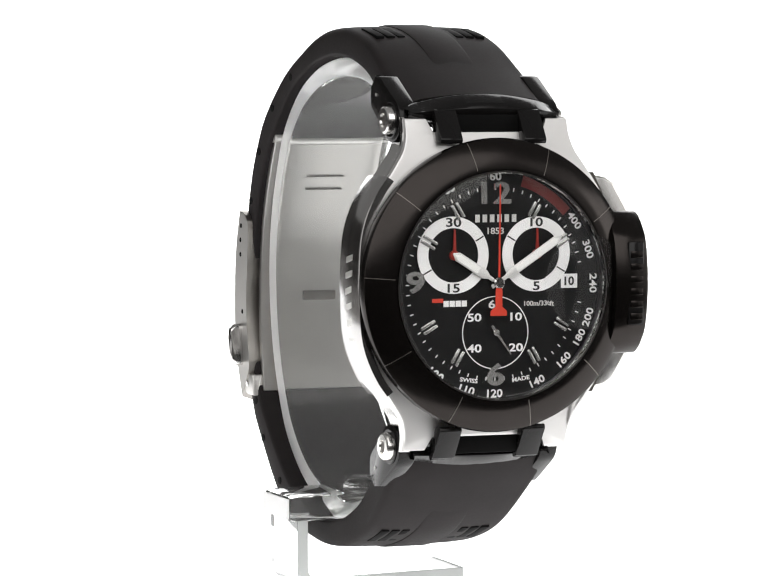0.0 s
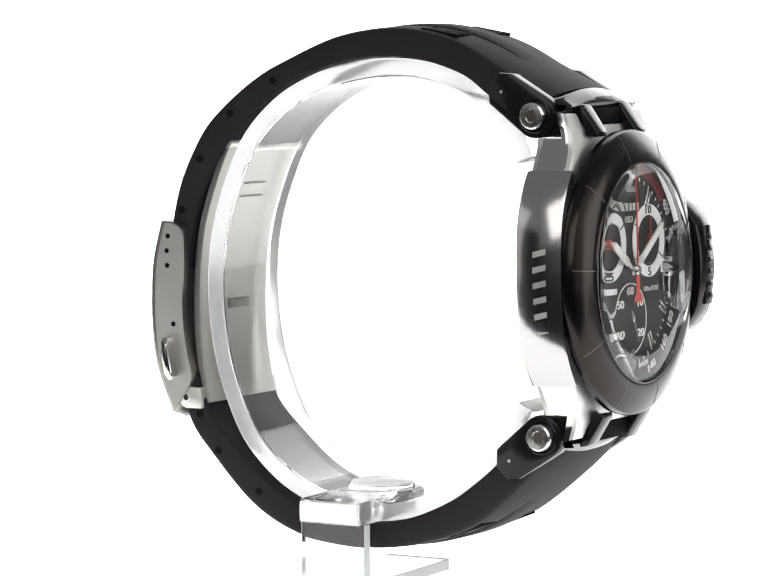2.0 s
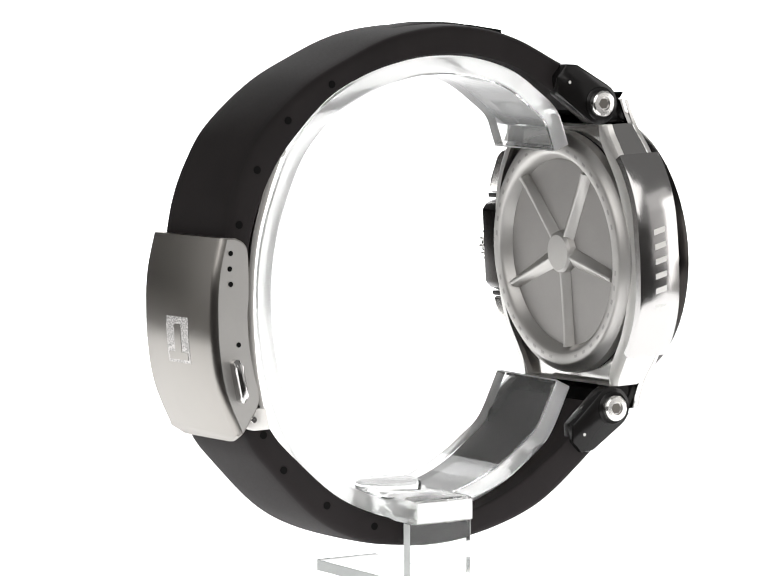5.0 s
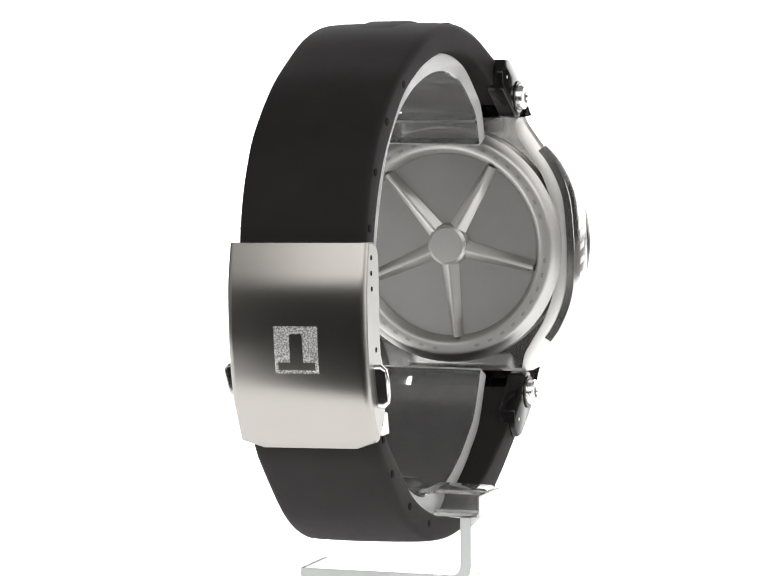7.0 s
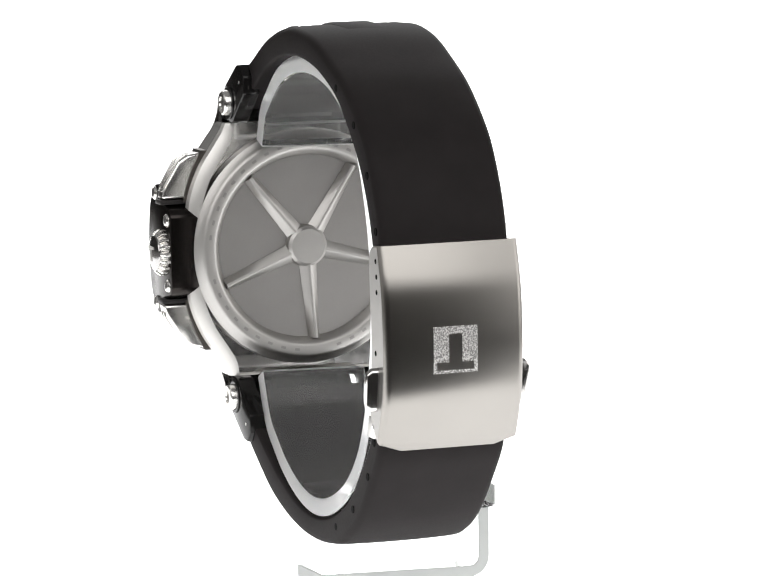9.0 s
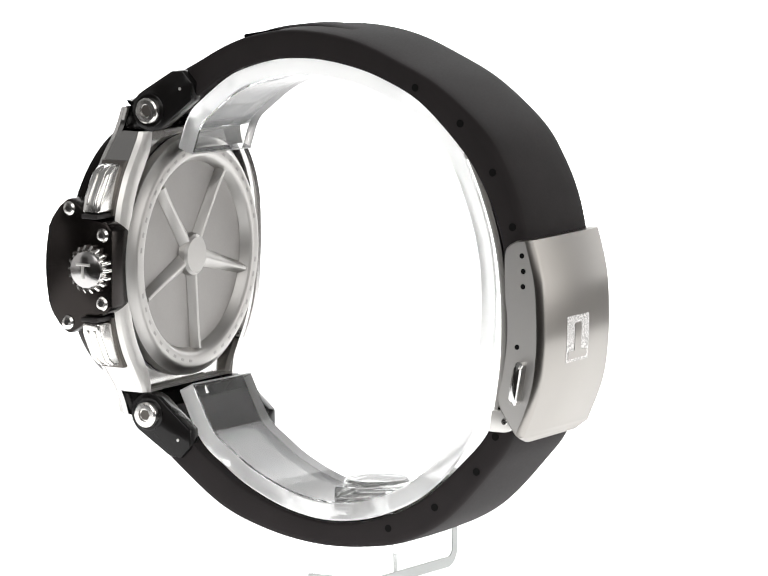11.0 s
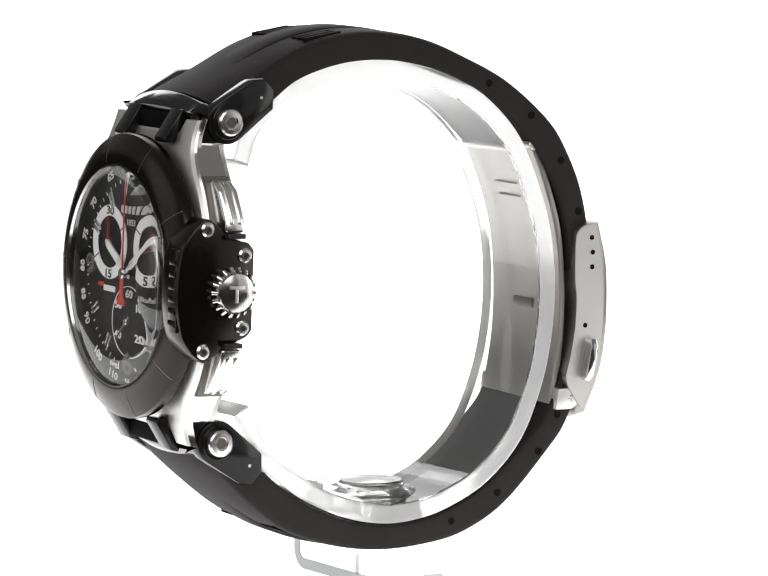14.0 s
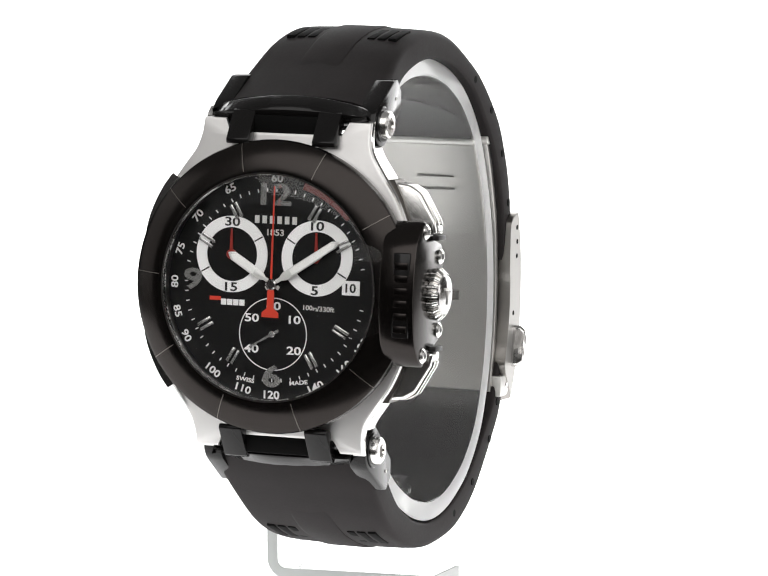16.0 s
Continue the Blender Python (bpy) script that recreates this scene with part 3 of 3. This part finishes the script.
def strap():
    up = part("upper_strap", band(UP_OUT, UP_IN, [12.5, 11.9, 11.3, 11.1, 10.9, 10.75, 10.65, 10.55, 10.5, 10.5, 10.5, 10.5, 10.4], 120, crown=0.25, arch=1.5), RUBBER, watch, "tapered black rubber strap half", STRAP)
    lo = part("lower_strap", band(LO_OUT, LO_IN, [12.9, 12.5, 11.9, 11.5, 11.2, 10.9, 10.7, 10.6, 10.5, 10.5, 10.5, 10.4], 120, crown=0.25, arch=1.5), RUBBER, watch, "tapered black rubber strap half", STRAP)
    # raised pads beside the case
    for own, s in ((up, 1), (lo, -1)):
        o = spline(UP_OUT if s > 0 else LO_OUT, 120)
        secs = []
        a, b = (10, 46) if s > 0 else (18, 56)
        for k in range(a, b + 1, 2):
            t = (o[k + 1] - o[k]).normalized()
            nrm = Vector((-t[1], t[0])) * s
            u = (k - a) / (b - a)
            h = 0.1 + 0.5 * math.sin(math.pi * u) ** 0.7
            w = 3.4
            p0, p1 = o[k] - nrm * 0.8, o[k] + nrm * h
            pm = o[k] + nrm * (h * 0.6)
            secs.append([(w + 0.4, *p0), (w, *pm), (w - 0.5, *p1), (-w + 0.5, *p1), (-w, *pm), (-w - 0.4, *p0)])
        part("strap_pad", loft(secs), RUBBER, own)
        # embossed plain bars, darker than the strap
        c = o[27 if s > 0 else 34]
        t = (o[28 if s > 0 else 35] - c).normalized()
        nrm = Vector((-t[1], t[0])) * s
        for u0, u1 in ((-9.2, -7.9), (-7.4, -6.1), (-5.6, -4.4), (4.4, 5.6), (6.1, 7.4), (7.9, 9.2)):
            v0, v1, lift = -3.4, 3.0, 0.17
            q = [c + t * v0, c + t * v1]
            secs = [[(u0, *(p - nrm * 0.5)), (u0, *(p + nrm * lift)), (u1, *(p + nrm * lift)), (u1, *(p - nrm * 0.5))] for p in q]
            part("embossed_bar", bevel_all(loft(secs), 0.08), RUBBER_DARK, own)
    # pin holes as near-black discs, their inner shade put into the colour
    for own, s, spots in ((up, 1, ((13.9, 29.2), (21.9, 23.8), (27.6, 16.3), (31.0, 7.9))), (lo, -1, ((27.4, -25.2), (23.9, -31.0), (16.2, -37.2), (7.6, -41.2), (-1.5, -42.8)))):
        for y, z in spots:
            for sx in (-1, 1):
                part("pin_hole", side_disc(0.62, sx * 9.0, sx * 10.62, y, z, 20, 0.02), RUBBER_DARK, own)


def clasp():
    outer = spline([(34.8, 6.0), (35.55, 3.2), (36.15, 0.6), (36.5, -2.0), (36.65, -5.6), (36.6, -10.0), (36.15, -14.6), (35.5, -17.8), (34.35, -21.0), (32.7, -24.6)], 54)
    inner = spline([(32.2, 5.9), (30.8, 5.1), (30.05, 3.4), (30.0, -3.0), (30.3, -6.0), (30.1, -10.8), (29.3, -15.6), (28.5, -19.6), (30.6, -23.4)], 54)
    secs = []
    rows = [(o, i, 11.4) for o, i in zip(outer, inner)]
    rows += [(Vector((32.5, -25.0)), Vector((30.9, -23.9)), 11.2), (Vector((32.1, -25.6)), Vector((31.0, -24.6)), 9.4), (Vector((31.9, -26.1)), Vector((31.0, -25.2)), 7.9)]
    for o, i, w in rows:
        r = 1.2 if w == 11.4 else 0.6
        ringp = [(-w, i[0]), (w, i[0]), (w, o[0] - r)] + [(w - r + r * math.cos(a), o[0] - r + r * math.sin(a)) for a in (0.5, 1.0, 1.45)]
        ringp += [(-(w - r + r * math.cos(a)), o[0] - r + r * math.sin(a)) for a in (1.45, 1.0, 0.5)] + [(-w, o[0] - r)]
        # inner edge follows its own height
        secs.append([(x, y, (i[1] if k < 2 else o[1])) for k, (x, y) in enumerate(ringp)])
    c = part("clasp", loft(secs), CLASP, watch, "brushed steel folding clasp cover", STRAP, angle=40)
    side = [(p[0] - 1.15, p[1]) for p in outer] + [tuple(p) for p in inner[::-1]]
    mid = Vector((33.2, -9.0))
    side = [tuple(mid + (Vector(p) - mid) * 0.985) for p in side]
    for sx in (-1, 1):
        part("side_plate", prism(side, "x", sx * 11.25, sx * 11.42), BACK, c, "satin steel clasp side")
    for sx in (-1, 1):
        # rivet holes likewise: black discs for the shade inside
        for y, z in ((33.1, 3.6), (33.3, 1.2), (33.2, -1.2), (32.0, -10.7)):
            part("rivet_hole", side_disc(0.42, sx * 10.8, sx * 11.45, y, z, 16), RUBBER_DARK, c)
        pill = [(32.9 + 0.75 * math.cos(a) - 0.0, -13.6 + 0.75 * math.sin(a)) for a in [math.pi * k / 8 for k in range(9)]]
        pill += [(31.9 + 0.75 * math.cos(a), -19.0 + 0.75 * math.sin(a)) for a in [math.pi + math.pi * k / 8 for k in range(9)]]
        secs = [[(sx * x, 32.4 + (y - 32.4) * k, -16.3 + (z + 16.3) * k) for y, z in pill] for x, k in ((10.9, 1.0), (12.6, 1.0), (13.3, 0.8), (13.55, 0.4))]
        part("push_button", loft(secs), STEEL, c, "polished release button")
        h = part("hinge_knuckle", bevel_all(prism([(29.3 + 1.75 * math.cos(a), -22.6 + 1.75 * math.sin(a)) for a in [math.pi * (-0.5 + k / 10) for k in range(11)]] + [(27.2, -20.9), (26.6, -24.3)], "x", sx * 9.4, sx * 11.3), 0.2), SATIN, c)
        part("hinge_pin", side_disc(0.55, sx * 11.0, sx * 11.45, 29.5, -22.6, 20, 0.1), STEEL, h)
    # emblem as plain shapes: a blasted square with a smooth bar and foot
    def on_cover(x0, x1, z0, z1, lift, name, mat):
        zs = [z0 + (z1 - z0) * k / 6 for k in range(7)]

        def yo(z):
            for p, q in zip(outer, outer[1:]):
                if q[1] <= z <= p[1]:
                    return p[0] + (q[0] - p[0]) * (p[1] - z) / (p[1] - q[1])
            return 36.0
        part(name, loft([[(x0, yo(z) - 0.5, z), (x1, yo(z) - 0.5, z), (x1, yo(z) + lift, z), (x0, yo(z) + lift, z)] for z in zs]), mat, c)
    on_cover(-3.6, 3.6, -14.0, -6.7, 0.04, "emblem_square", BLAST)
    on_cover(-1.05, 1.05, -12.3, -7.9, 0.09, "emblem_bar", CLASP)
    on_cover(-3.0, 3.0, -13.5, -12.3, 0.09, "emblem_bar", CLASP)
    # folding blade under the strap
    bo = [(23.4, 19.4), (26.0, 13.0), (28.3, 5.0), (29.2, -4.0), (28.9, -14.0), (27.2, -23.8)]
    bi = [(22.3, 18.9), (24.9, 12.6), (27.2, 4.8), (28.1, -4.0), (27.8, -13.8), (26.2, -23.4)]
    blade = part("folding_blade", band(bo, bi, [9.6] * 6, 50, 0.2, 0.2), BLADE, watch, "curved brushed steel folding blade", STRAP)
    part("pivot", side_disc(0.95, -9.9, 9.9, 23.0, 19.0, 24, 0.1), SATIN, blade)
    # slits as dark grey bars, their shade put into the colour
    for z in (12.6, 10.4):
        part("slit", box(-3.2, 3.2, 24.6 if z > 11 else 25.3, 25.8 if z > 11 else 26.4, z - 0.12, z + 0.12), STEEL_LINE, blade)
    part("slit", box(-2.4, 3.4, 27.75, 28.6, -8.6, -7.0, 0.1), STEEL_LINE, blade)


case()
case_back()
bezel()
crystal()
dial()
SECONDS = pointers()
crown_guard()
pushers()
end_links()
strap()
clasp()


# ---- the stand ----
stand = new("watch_stand")
tagged(stand, "clear acrylic display stand with a curved cuff inside the strap", "display stand")


def build_stand():
    out = [(-31.6, 18.4), (-29.6, 23.6), (-26.2, 26.8), (-20.6, 30.6), (-13.0, 32.9), (-5.4, 33.3), (1.5, 32.3), (7.8, 30.3), (14.4, 26.6), (20.4, 20.4), (24.2, 12.4), (26.6, 4.0), (27.3, -5.0), (26.4, -14.0),
           (24.2, -22.0), (20.4, -29.6), (14.2, -35.6), (7.2, -39.1), (0.8, -40.7), (-5.6, -40.8), (-12.3, -39.3), (-18.8, -36.4), (-23.4, -33.3), (-27.9, -29.4), (-31.8, -21.8)]
    o = spline(out, 140)
    inn = []
    for k, p in enumerate(o):
        t = (o[min(k + 1, 140)] - o[max(k - 1, 0)]).normalized()
        inn.append(p + Vector((t[1], -t[0])) * 3.0)
    bm = bmesh.new()
    w, mid = 8.9, 1.1        # half width, and how far it sits to one side
    loft([[(mid + w, *a), (mid + w, *(b + (a - b) * 0.12)), (mid + w - 0.25, *b), (mid - w + 0.25, *b), (mid - w, *(b + (a - b) * 0.12)), (mid - w, *a)] for a, b in zip(o, inn)], bm=bm)
    part("cuff", bm, ACRYLIC, stand, "curved clear acrylic cuff")
    for sx in (-1, 1):
        secs = [[(mid + sx * w, *a), (mid + sx * (w + 0.2), *(a + (b - a) * 0.1)), (mid + sx * (w + 0.2), *(a + (b - a) * 0.85)), (mid + sx * (w + 0.02), *(a + (b - a) * 0.95))] for a, b in zip(o, inn)]
        part("cuff_edge", loft(secs), EDGE, stand, "frosted white cuff edge")
    # frosted cut ends of the cuff
    for p, q, n in ((o[0], inn[0], o[0] - o[1]), (o[-1], inn[-1], o[-1] - o[-2])):
        n = n.normalized() * 0.3
        secs = [[(mid - w, *(p + n * k)), (mid + w, *(p + n * k)), (mid + w, *(q + n * k)), (mid - w, *(q + n * k))] for k in (0.01, 1.0)]
        part("cuff_end", bevel_all(loft(secs), 0.1), EDGE, stand, "frosted cut end of the cuff")
    # riser strip: foot, upright and arm bent from one sheet
    path = [(11.6, -50.5)] + [(-13.8 + 2.4 * math.cos(a), -48.1 + 2.4 * math.sin(a)) for a in [-math.pi / 2 - math.pi / 2 * k / 6 for k in range(7)]] + [(-16.2, -40.2)]
    pts = [Vector(p) for p in path]
    secs = []
    for k, p in enumerate(pts):
        t = (pts[min(k + 1, len(pts) - 1)] - pts[max(k - 1, 0)]).normalized()
        nrm = Vector((-t[1], t[0])) * 0.9
        a, b = p + nrm, p - nrm
        secs.append([(a[0], -6.4, a[1]), (a[0], 4.8, a[1]), (b[0], 4.8, b[1]), (b[0], -6.4, b[1])])
    part("riser", loft(secs), RISER, stand, "bent clear acrylic strip")
    # thin grey strips along the cut edges imitate refraction lines
    for y0, y1 in ((-6.55, -6.41), (4.81, 4.95)):
        secs = []
        for k, p in enumerate(pts):
            t = (pts[min(k + 1, len(pts) - 1)] - pts[max(k - 1, 0)]).normalized()
            nrm = Vector((-t[1], t[0])) * 0.85
            a, b = p + nrm, p - nrm
            secs.append([(a[0], y0, a[1]), (a[0], y1, a[1]), (b[0], y1, b[1]), (b[0], y0, b[1])])
        part("riser_edge", loft(secs), RIM, stand, "cut edge of the acrylic strip, greyed for refraction lines")
    part("foot_edge", box(11.5, 11.9, -6.45, 4.85, -51.45, -49.55), RIM, stand, "end of the acrylic foot, greyed for refraction lines")
    part("arm", box(-18.4, 4.0, -6.5, 4.9, -40.4, -36.2, 0.9), ACRYLIC, stand, "thick clear acrylic arm")
    part("arm_edge", box(-18.6, -18.3, -5.9, 4.3, -39.9, -36.7), FROST, stand, "frosted end of the acrylic arm")
    part("button", lathe([(0, -36.3), (5.4, -36.3), (5.4, -35.7), (5.0, -35.3), (0, -35.3)], "z", (-1, -1, 0), 48), BOSS, stand, "clear round boss")


build_stand()


# ---- what moves ----
def motions():
    lean = pose(0, 0, 0, 0, 1.35, 0)
    turn = [(k * 0.5, a) for k, a in enumerate(TURNS)]
    walk(watch, [(t, pose(0, 0, CENTRE, 0, 0, a) @ lean) for t, a in turn])
    walk(stand, [(t, pose(0, 0, CENTRE, 0, 0, a)) for t, a in turn])
    # running seconds, one tick a second
    ticks = []
    for k in range(17):
        m = HEAD @ pose(0, -0.04345, -0.0072, 0, 6 * (24 + k), 0)
        ticks.append((float(k), m))
        if k < 16:
            ticks.append((k + 0.9, m))
    walk(SECONDS, ticks)


motions()
